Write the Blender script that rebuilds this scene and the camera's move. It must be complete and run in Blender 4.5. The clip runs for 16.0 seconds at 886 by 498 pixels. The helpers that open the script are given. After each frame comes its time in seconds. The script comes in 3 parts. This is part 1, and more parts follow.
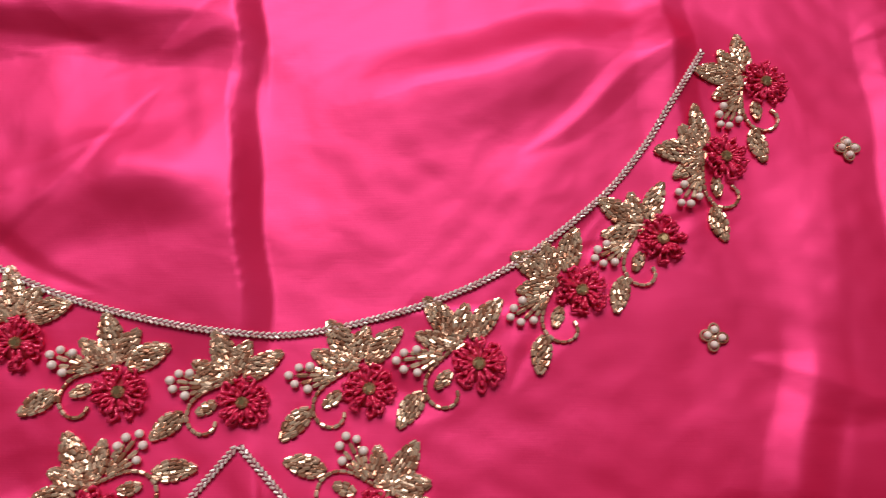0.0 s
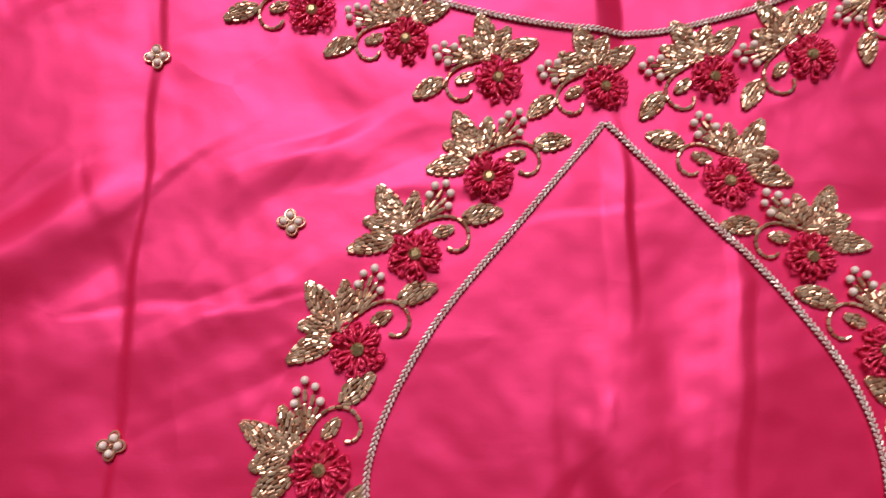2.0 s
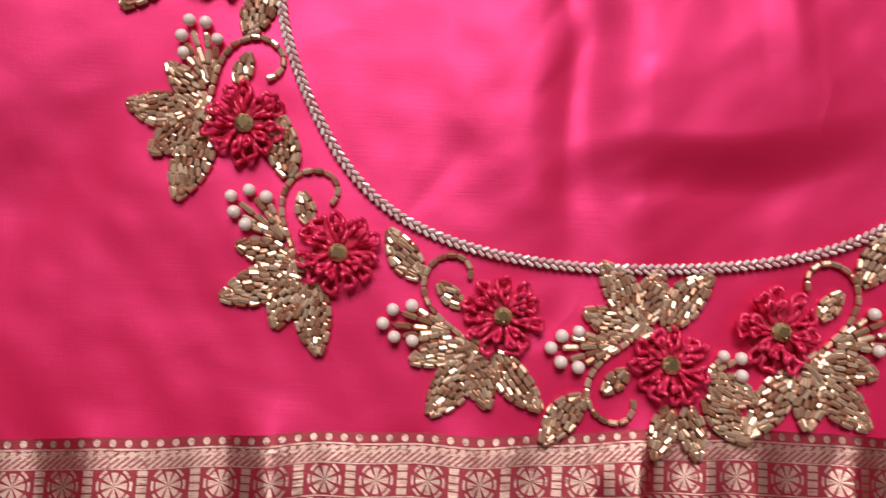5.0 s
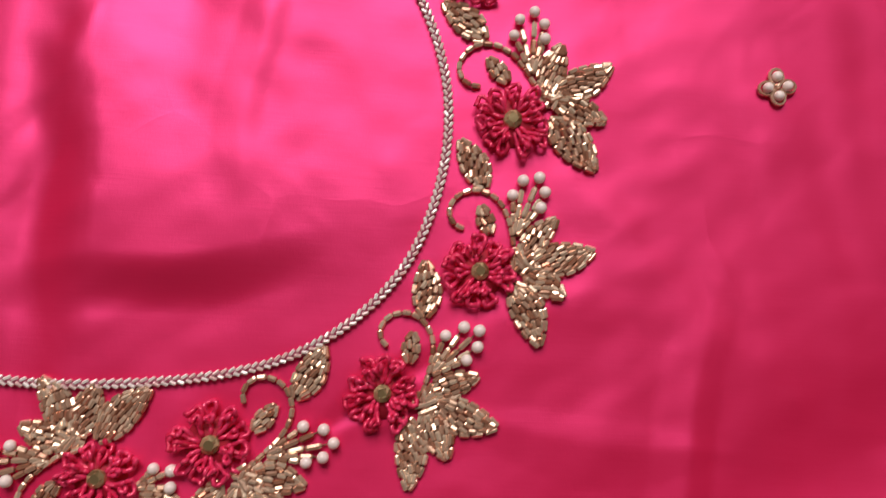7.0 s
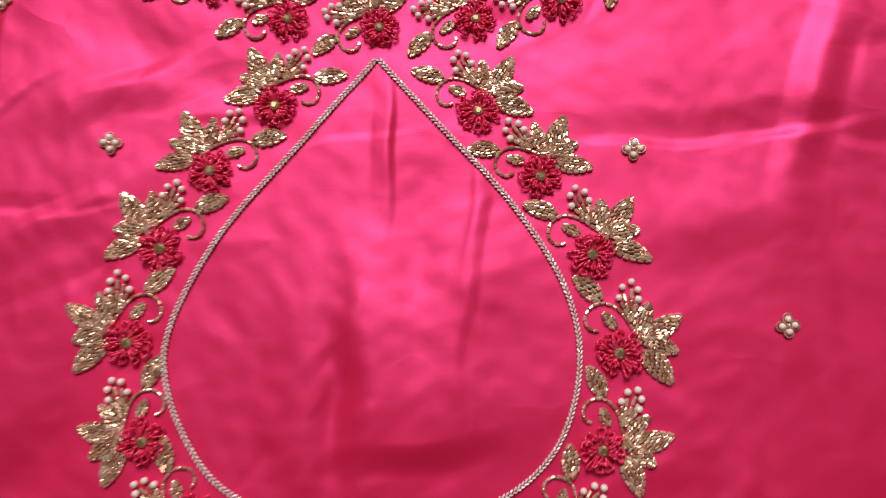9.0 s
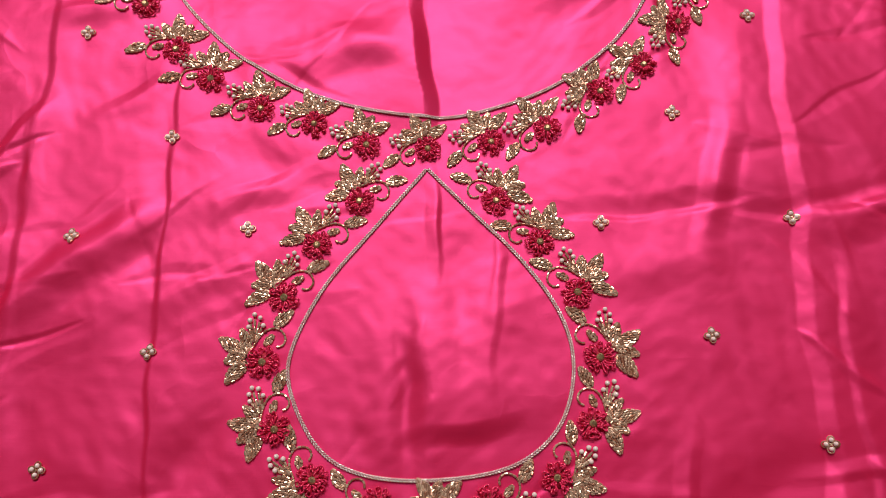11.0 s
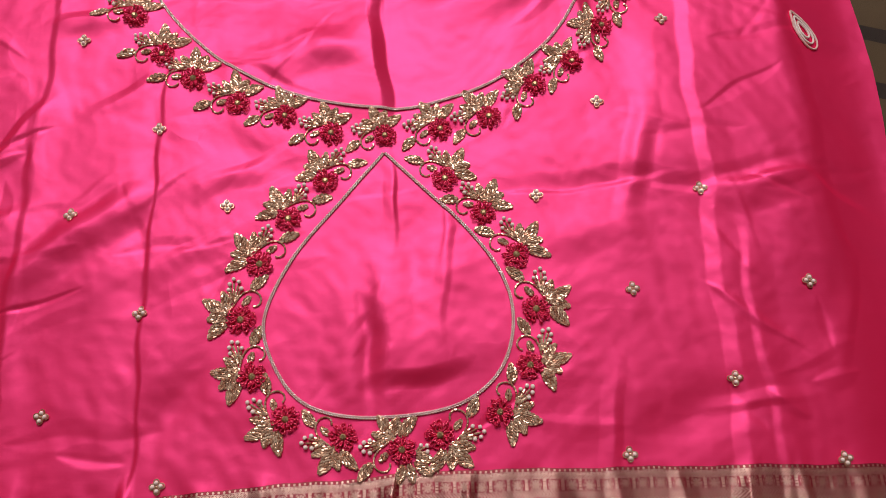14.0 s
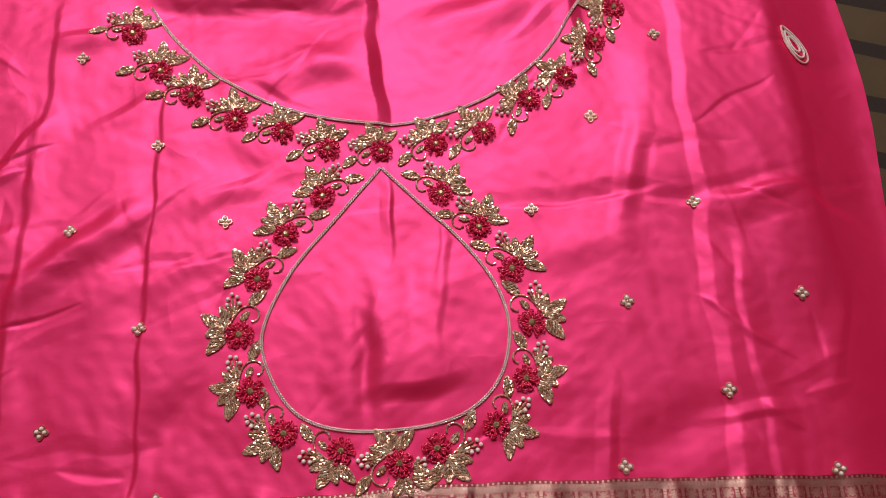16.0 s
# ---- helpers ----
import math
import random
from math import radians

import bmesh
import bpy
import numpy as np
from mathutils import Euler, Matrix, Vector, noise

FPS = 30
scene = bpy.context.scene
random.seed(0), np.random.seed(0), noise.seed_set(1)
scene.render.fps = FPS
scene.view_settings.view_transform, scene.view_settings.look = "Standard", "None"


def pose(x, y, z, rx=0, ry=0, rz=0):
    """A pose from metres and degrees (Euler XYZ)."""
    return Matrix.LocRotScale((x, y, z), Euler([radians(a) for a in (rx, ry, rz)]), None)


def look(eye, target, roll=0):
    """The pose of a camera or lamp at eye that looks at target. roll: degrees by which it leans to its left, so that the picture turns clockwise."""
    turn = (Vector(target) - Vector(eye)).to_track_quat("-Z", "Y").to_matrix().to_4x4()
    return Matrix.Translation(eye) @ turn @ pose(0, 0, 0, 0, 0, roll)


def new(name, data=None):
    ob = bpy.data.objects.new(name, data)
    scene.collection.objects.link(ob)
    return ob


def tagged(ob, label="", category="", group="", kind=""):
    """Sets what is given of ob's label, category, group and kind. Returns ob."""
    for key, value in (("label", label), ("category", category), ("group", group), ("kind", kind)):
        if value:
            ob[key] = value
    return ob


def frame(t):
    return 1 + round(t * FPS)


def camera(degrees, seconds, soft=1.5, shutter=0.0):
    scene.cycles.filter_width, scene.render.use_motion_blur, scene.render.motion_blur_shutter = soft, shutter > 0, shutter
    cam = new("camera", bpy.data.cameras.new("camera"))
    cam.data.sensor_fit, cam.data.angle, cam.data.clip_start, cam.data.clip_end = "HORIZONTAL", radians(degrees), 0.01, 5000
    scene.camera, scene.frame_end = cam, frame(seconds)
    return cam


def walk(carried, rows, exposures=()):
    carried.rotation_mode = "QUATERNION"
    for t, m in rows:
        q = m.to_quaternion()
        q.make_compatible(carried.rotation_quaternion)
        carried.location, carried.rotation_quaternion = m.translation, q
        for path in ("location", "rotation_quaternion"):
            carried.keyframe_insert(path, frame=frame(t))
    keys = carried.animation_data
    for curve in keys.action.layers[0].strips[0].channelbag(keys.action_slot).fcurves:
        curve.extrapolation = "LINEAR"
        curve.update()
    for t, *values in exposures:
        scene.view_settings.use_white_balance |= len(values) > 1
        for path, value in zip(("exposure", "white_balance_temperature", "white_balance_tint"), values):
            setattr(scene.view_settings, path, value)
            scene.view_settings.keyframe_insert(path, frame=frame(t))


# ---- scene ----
# everything is laid out in millimetres and divided by 1000
MM = 0.001

# ---- camera ----
cam = camera(59.22, 16.0, soft=0.8, shutter=0.2)
PATH = [
    (0.0, 31.64, -3.49, 168.78, 15.666, -3.868, 0.993),
    (0.5, 1.10, -20.75, 169.06, 17.583, -3.259, 0.429),
    (1.0, -19.58, -37.25, 170.43, 16.961, -2.700, 0.646),
    (1.5, -28.58, -61.35, 174.98, 16.592, -3.054, 1.485),
    (2.0, -37.02, -74.32, 169.27, 14.291, -0.358, 1.201),
    (2.5, -52.04, -99.16, 132.57, 16.704, 3.107, 1.849),
    (3.0, -65.08, -110.84, 111.66, 14.055, 2.883, 3.303),
    (3.2, -65.17, -116.46, 107.35, 14.312, 2.863, 3.354),
    (5.3, -12.33, -138.17, 113.61, 4.578, -0.896, 3.442),
    (5.5, -2.25, -142.67, 114.69, 6.670, -0.994, 3.524),
    (6.0, 23.26, -142.96, 119.82, 8.759, -0.873, 3.397),
    (6.5, 41.39, -135.45, 120.50, 9.178, -1.308, 3.254),
    (7.0, 53.07, -116.44, 120.94, 8.197, -2.362, 3.072),
    (7.5, 64.37, -98.04, 124.88, 12.980, -0.630, 3.264),
    (8.0, 57.55, -81.72, 125.50, 17.673, -2.693, 3.995),
    (8.5, 47.47, -65.68, 148.39, 14.671, -1.580, 3.933),
    (9.0, 25.30, -78.59, 204.75, 7.540, 1.085, 2.101),
    (9.2, 18.82, -87.79, 226.25, 7.935, 1.827, 1.346),
    (11.3, 8.60, -132.59, 302.52, 18.386, -0.118, 0.110),
    (11.5, 11.05, -138.11, 307.72, 18.947, -0.335, 0.065),
    (12.0, 14.17, -148.23, 317.51, 19.683, -0.870, -0.092),
    (12.5, 15.79, -155.58, 325.64, 20.779, -1.126, -0.129),
    (13.0, 18.87, -161.90, 327.86, 21.716, -1.121, -0.437),
    (13.5, 20.66, -165.12, 327.95, 21.296, -0.915, -0.894),
    (14.0, 20.03, -167.12, 330.05, 19.789, -0.720, -1.336),
    (14.5, 20.28, -167.98, 331.59, 18.662, -0.638, -1.413),
    (15.0, 21.00, -167.05, 333.20, 18.431, -0.635, -1.521),
    (15.5, 21.47, -166.33, 333.91, 19.141, -0.716, -1.602),
    (16.0, 20.86, -165.77, 334.30, 20.398, -0.746, -1.678),
]
walk(cam, [(t, pose(x * MM, y * MM, z * MM, rx, ry, rz)) for t, x, y, z, rx, ry, rz in PATH],
     exposures=[(0.0, -0.25), (2.0, -0.05), (3.0, 0.0), (5.5, 0.04), (6.8, -0.03), (7.8, -0.08), (8.5, -0.1), (9.0, 0.0), (12.0, -0.2), (14.5, -0.18), (16.0, -0.23)])

# ---- world and light ----
world = bpy.data.worlds.new("sky")
scene.world = world
world.use_nodes = True
wn = world.node_tree.nodes
sky = wn.new("ShaderNodeTexSky")
sky.sky_type, sky.sun_disc = "NISHITA", False
sky.sun_elevation, sky.sun_rotation = radians(40), radians(20)
world.node_tree.links.new(sky.outputs["Color"], wn["Background"].inputs["Color"])
wn["Background"].inputs["Strength"].default_value = 0.1

WIN = (-0.16, 1.32, 1.78)          # middle of the window opening
lamp = bpy.data.lights.new("window_light", "AREA")
lamp.shape, lamp.size, lamp.size_y, lamp.energy = "RECTANGLE", 1.4, 1.15, 48
lamp.color = (1.0, 0.95, 0.9)
lamp_ob = new("window_light", lamp)
lamp_ob.matrix_world = look(WIN, (0.0, 0.0, 0.0))

# ---- materials ----
def material(name):
    m = bpy.data.materials.new(name)
    m.use_nodes = True
    m.node_tree.nodes.clear()
    return m, m.node_tree


class Graph:
    """A few short hands for node trees."""
    def __init__(self, name):
        self.mat, self.t = material(name)
        self.out = self.t.nodes.new("ShaderNodeOutputMaterial")

    def node(self, kind, **inputs):
        n = self.t.nodes.new(kind)
        for k, v in inputs.items():
            self.put(n.inputs[k.replace("_", " ")], v)
        return n

    def put(self, socket, v):
        if isinstance(v, bpy.types.NodeSocket):
            self.t.links.new(v, socket)
        else:
            socket.default_value = v

    def math(self, op, *args):
        n = self.t.nodes.new("ShaderNodeMath")
        n.operation = op
        for s, v in zip(n.inputs, args):
            self.put(s, v)
        return n.outputs[0]

    def mix(self, fac, a, b):
        n = self.t.nodes.new("ShaderNodeMix")
        n.data_type = "RGBA"
        self.put(n.inputs[0], fac), self.put(n.inputs[6], a), self.put(n.inputs[7], b)
        return n.outputs[2]

    def noise(self, scale, detail=2.0, vector=None):
        n = self.node("ShaderNodeTexNoise", Scale=scale, Detail=detail)
        if vector is not None:
            self.put(n.inputs["Vector"], vector)
        return n.outputs["Fac"]

    def bump(self, height, distance, strength=1.0):
        return self.node("ShaderNodeBump", Height=height, Distance=distance, Strength=strength).outputs[0]

    def place(self):
        return self.node("ShaderNodeNewGeometry").outputs["Position"]

    def finish(self, shader):
        self.t.links.new(shader.outputs[0], self.out.inputs["Surface"])
        return self.mat

    def blend(self, fac, a, b):
        n = self.t.nodes.new("ShaderNodeMixShader")
        self.put(n.inputs[0], fac)
        self.t.links.new(a.outputs[0], n.inputs[1]), self.t.links.new(b.outputs[0], n.inputs[2])
        return n


def ramp(lo, hi, g, x):
    n = g.node("ShaderNodeMapRange", Value=x)
    n.inputs["From Min"].default_value, n.inputs["From Max"].default_value = lo, hi
    return n.outputs[0]


def silk_material():
    g = Graph("pink_silk")
    p = g.place()
    weave = g.node("ShaderNodeMapping", Vector=p, Scale=(3500, 900, 1))
    slub = g.noise(1.0, 2.0, weave.outputs[0])
    weft = g.node("ShaderNodeMapping", Vector=p, Scale=(120, 4200, 1))
    fine = g.noise(1.0, 2.0, weft.outputs[0])
    both = g.math("ADD", g.math("MULTIPLY", slub, 0.5), g.math("MULTIPLY", fine, 0.5))
    # soft crumple and thin crisp creases
    drift = g.node("ShaderNodeVectorMath", Vector=p)
    wob = g.node("ShaderNodeTexNoise", Vector=p, Scale=30.0)
    sway = g.node("ShaderNodeVectorMath", Vector=wob.outputs["Color"])
    sway.operation, sway.inputs[1].default_value = "MULTIPLY", (0.03, 0.03, 0.0)
    g.t.links.new(sway.outputs[0], drift.inputs[1])
    cell = g.node("ShaderNodeTexVoronoi", Vector=drift.outputs[0], Scale=19.0)
    cell.feature = "DISTANCE_TO_EDGE"
    crease = g.math("POWER", g.math("SUBTRACT", 1.0, g.math("MINIMUM", g.math("MULTIPLY", cell.outputs["Distance"], 9.0), 1.0)), 2.0)
    crease = g.math("MULTIPLY", crease, ramp(0.5, 0.72, g, g.noise(26.0, 2.0, p)))
    relief = g.math("ADD", g.math("ADD", g.math("MULTIPLY", g.noise(70.0, 3.0, p), 0.13), g.math("MULTIPLY", g.noise(34.0, 2.5, drift.outputs[0]), 0.75)), g.math("MULTIPLY", crease, 0.14))
    n = g.bump(g.math("ADD", g.math("MULTIPLY", both, 0.022), relief), 0.001, 1.0)
    tone = g.mix(ramp(0.35, 0.7, g, g.noise(18.0, 3.0, p)), (0.83, 0.006, 0.062, 1), (0.91, 0.008, 0.074, 1))
    base = g.node("ShaderNodeBsdfDiffuse", Color=tone, Roughness=0.6, Normal=n)
    sheen = g.mix(fine, (0.96, 0.090, 0.32, 1), (1.0, 0.114, 0.37, 1))
    gloss = g.node("ShaderNodeBsdfGlossy", Color=sheen, Roughness=0.51, Normal=n)
    return g.finish(g.blend(0.5, base, gloss))


def zari_material():
    """Gold brocade border: u runs along the edge and v down from it, both in millimetres."""
    g = Graph("zari_brocade")
    uv = g.node("ShaderNodeUVMap").outputs[0]
    sep = g.node("ShaderNodeSeparateXYZ", Vector=uv)
    u, v = g.math("MULTIPLY", sep.outputs[0], 1.2), g.math("MULTIPLY", sep.outputs[1], 1.12)

    def band(a, b):
        return g.math("MULTIPLY", g.math("GREATER_THAN", v, a), g.math("LESS_THAN", v, b))

    def stripes(x, period, share):
        return g.math("LESS_THAN", g.math("FRACT", g.math("DIVIDE", x, period)), share)

    def saw(x, period):
        return g.math("SUBTRACT", g.math("FRACT", g.math("DIVIDE", x, period)), 0.5)

    # row of small knots on the edge
    ku = g.math("MULTIPLY", saw(u, 2.6), 2.6)
    knot = g.math("LESS_THAN", g.math("ADD", g.math("POWER", ku, 2.0), g.math("POWER", g.math("SUBTRACT", v, 0.9), 2.0)), 0.34)
    line1 = band(1.7, 2.0)
    # slanted hatch
    hatch = g.math("MULTIPLY", band(2.2, 4.7), stripes(g.math("ADD", u, g.math("MULTIPLY", v, 1.3)), 1.25, 0.62))
    tooth = g.math("MULTIPLY", band(2.1, 3.2), stripes(u, 1.7, 0.5))
    # medallions, one every nine millimetres
    mu, mv = g.math("MULTIPLY", saw(u, 8.8), 8.8), g.math("SUBTRACT", v, 7.5)
    r = g.math("SQRT", g.math("ADD", g.math("POWER", mu, 2.0), g.math("POWER", mv, 2.0)))
    ang = g.math("ARCTAN2", mv, mu)
    spoke = g.math("GREATER_THAN", g.math("COSINE", g.math("MULTIPLY", ang, 8.0)), -0.6)
    disc = g.math("MULTIPLY", g.math("LESS_THAN", r, 2.1), spoke)
    ring = g.math("MULTIPLY", g.math("LESS_THAN", r, 2.9), g.math("MULTIPLY", g.math("GREATER_THAN", r, 2.45), spoke))
    bar = g.math("MULTIPLY", g.math("GREATER_THAN", g.math("ABSOLUTE", mu), 3.55), g.math("LESS_THAN", g.math("FRACT", g.math("MULTIPLY", mv, 0.8)), 0.8))
    row = g.math("MULTIPLY", band(5.1, 9.9), g.math("MAXIMUM", g.math("MAXIMUM", disc, ring), bar))
    line2 = g.math("MAXIMUM", band(4.75, 4.95), band(10.0, 10.2))
    # chevrons
    chev = g.math("MULTIPLY", band(10.4, 13.0),
                  stripes(g.math("ADD", u, g.math("ABSOLUTE", g.math("MULTIPLY", g.math("SUBTRACT", v, 11.7), 1.2))), 1.6, 0.6))
    # broad field of slanted lines
    field = g.math("MULTIPLY", g.math("GREATER_THAN", v, 13.2), stripes(g.math("ADD", u, g.math("MULTIPLY", v, 1.25)), 1.85, 0.72))
    gold = knot
    for m in (line1, hatch, tooth, row, line2, chev, field):
        gold = g.math("MAXIMUM", gold, m)
    weave = g.node("ShaderNodeMapping", Vector=uv, Scale=(0.6, 7.0, 1))
    thread = g.noise(1.0, 3.0, weave.outputs[0])
    patch = ramp(0.36, 0.62, g, g.noise(0.16, 4.0, uv))
    worn = g.math("MULTIPLY", gold, ramp(0.26, 0.46, g, thread))
    worn = g.math("MULTIPLY", worn, g.math("MULTIPLY_ADD", patch, 0.2, 0.8))
    n = g.bump(g.math("ADD", worn, g.math("MULTIPLY", thread, 0.9)), 0.00013, 0.8)
    # metal weft along the border: it glints across its length only
    along = g.node("ShaderNodeTangent")
    along.direction_type = "UV_MAP"
    ground = g.node("ShaderNodeBsdfDiffuse", Color=(0.25, 0.010, 0.028, 1), Normal=n)
    gsheen = g.node("ShaderNodeBsdfAnisotropic", Color=(0.90, 0.20, 0.24, 1), Roughness=0.4, Anisotropy=0.65, Normal=n, Tangent=along.outputs[0])
    gr = g.blend(0.25, ground, gsheen)
    tint = g.mix(thread, (1.0, 0.62, 0.52, 1), (1.0, 0.82, 0.72, 1))
    metal = g.node("ShaderNodeBsdfAnisotropic", Color=tint, Roughness=0.41, Anisotropy=0.7, Normal=n, Tangent=along.outputs[0])
    dull = g.node("ShaderNodeBsdfDiffuse", Color=(0.40, 0.07, 0.06, 1), Normal=n)
    return g.finish(g.blend(worn, gr, g.blend(0.94, dull, metal)))


def bead_material(name, dark, light, rough, metallic):
    g = Graph(name)
    rnd = g.math("FRACT", g.math("ADD", g.node("ShaderNodeNewGeometry").outputs["Random Per Island"], g.node("ShaderNodeObjectInfo").outputs["Random"]))
    s = g.node("ShaderNodeBsdfPrincipled", Metallic=metallic)
    g.put(s.inputs["Base Color"], g.mix(rnd, dark, light))
    g.put(s.inputs["Roughness"], g.math("MULTIPLY_ADD", g.noise(900.0, 2.0, g.place()), 0.2, rough))
    return g.finish(s)


def thread_material(name, a, b, rough, metallic=0.0):
    g = Graph(name)
    p = g.place()
    fibre = g.noise(2600.0, 3.0, p)
    s = g.node("ShaderNodeBsdfPrincipled", Roughness=rough, Metallic=metallic, Normal=g.bump(fibre, 0.0001, 0.8))
    rnd = g.node("ShaderNodeObjectInfo").outputs["Random"]
    g.put(s.inputs["Base Color"], g.mix(g.math("MULTIPLY", g.math("ADD", fibre, rnd), 0.5), a, b))
    return g.finish(s)


def pearl_material():
    g = Graph("pearl")
    s = g.node("ShaderNodeBsdfPrincipled", Roughness=0.22)
    tone = g.noise(700.0, 2.0, g.place())
    g.put(s.inputs["Base Color"], g.mix(tone, (0.97, 0.74, 0.71, 1), (0.99, 0.86, 0.83, 1)))
    s.inputs["Coat Weight"].default_value = 0.25
    s.inputs["Coat Roughness"].default_value = 0.1
    return g.finish(s)


def stone_material():
    g = Graph("rhinestone")
    rnd = g.node("ShaderNodeNewGeometry").outputs["Random Per Island"]
    s = g.node("ShaderNodeBsdfPrincipled", Roughness=0.28, Metallic=0.6)
    g.put(s.inputs["Base Color"], g.mix(rnd, (0.22, 0.14, 0.06, 1), (0.85, 0.66, 0.38, 1)))
    return g.finish(s)


def sheet_material():
    g = Graph("brown_striped_sheet")
    p = g.place()
    sep = g.node("ShaderNodeSeparateXYZ", Vector=p)
    wob = g.noise(9.0, 2.0, p)
    x = g.math("ADD", g.math("MULTIPLY", sep.outputs[0], 0.25), g.math("ADD", sep.outputs[1], g.math("MULTIPLY", wob, 0.012)))
    st = g.math("FRACT", g.math("DIVIDE", x, 0.034))
    stripe = g.math("LESS_THAN", st, 0.28)
    n = g.bump(g.noise(1600.0, 3.0, p), 0.0004, 0.8)
    s = g.node("ShaderNodeBsdfPrincipled", Roughness=0.85, Normal=n)
    g.put(s.inputs["Base Color"], g.mix(stripe, g.mix(g.noise(60.0, 3.0, p), (0.065, 0.036, 0.016, 1), (0.10, 0.058, 0.026, 1)), (0.022, 0.010, 0.007, 1)))
    return g.finish(s)


def plaster_material(name, c):
    g = Graph(name)
    p = g.place()
    s = g.node("ShaderNodeBsdfPrincipled", Roughness=0.85, Normal=g.bump(g.noise(60.0, 4.0, p), 0.002, 0.5))
    tone = g.noise(2.5, 3.0, p)
    g.put(s.inputs["Base Color"], g.mix(tone, tuple(v * 0.88 for v in c) + (1,), tuple(c) + (1,)))
    return g.finish(s)


SILK, ZARI = silk_material(), zari_material()
GOLD = bead_material("gold_cut_beads", (0.52, 0.225, 0.14, 1), (1.0, 0.76, 0.58, 1), 0.14, 0.58)
ROSE = bead_material("rose_silver_thread", (0.86, 0.56, 0.54, 1), (1.0, 0.95, 0.92, 1), 0.18, 0.12)
CRIMSON = thread_material("crimson_wire", (0.66, 0.007, 0.055, 1), (0.97, 0.060, 0.19, 1), 0.22, 0.15)
DEEP = thread_material("deep_crimson_thread", (0.34, 0.003, 0.022, 1), (0.50, 0.007, 0.040, 1), 0.7)
PURPLE = thread_material("plum_thread", (0.26, 0.03, 0.07, 1), (0.42, 0.08, 0.14, 1), 0.5)
UMBER = thread_material("umber_thread", (0.17, 0.035, 0.022, 1), (0.30, 0.075, 0.045, 1), 0.6)
PEARL, STONE = pearl_material(), stone_material()
SHEET, WALL = sheet_material(), plaster_material("warm_plaster", (0.30, 0.26, 0.22))


# ---- building blocks ----
def lift(verts):
    return [(x * MM, y * MM, z * MM) for x, y, z in verts]


def mesh_of(name, verts, faces, mat, smooth=False):
    me = bpy.data.meshes.new(name)
    me.from_pydata(lift(verts), [], faces)
    me.materials.append(mat)
    if smooth:
        me.polygons.foreach_set("use_smooth", [True] * len(me.polygons))
    me.update()
    return me


def part(name, shape, mat, parent, label="", smooth=False):
    ob = new(name, mesh_of(name, shape.v, shape.f, mat, smooth))
    ob.parent = parent
    return tagged(ob, label)


def unit_bead(turn):
    """A cut tube bead, one millimetre long and thick, lying along x."""
    sh = Shape()
    sh.rod((-0.5, 0, 0), (0.5, 0, 0), 0.5, 6, turn)
    return mesh_of("bead", sh.v, sh.f, GOLD)


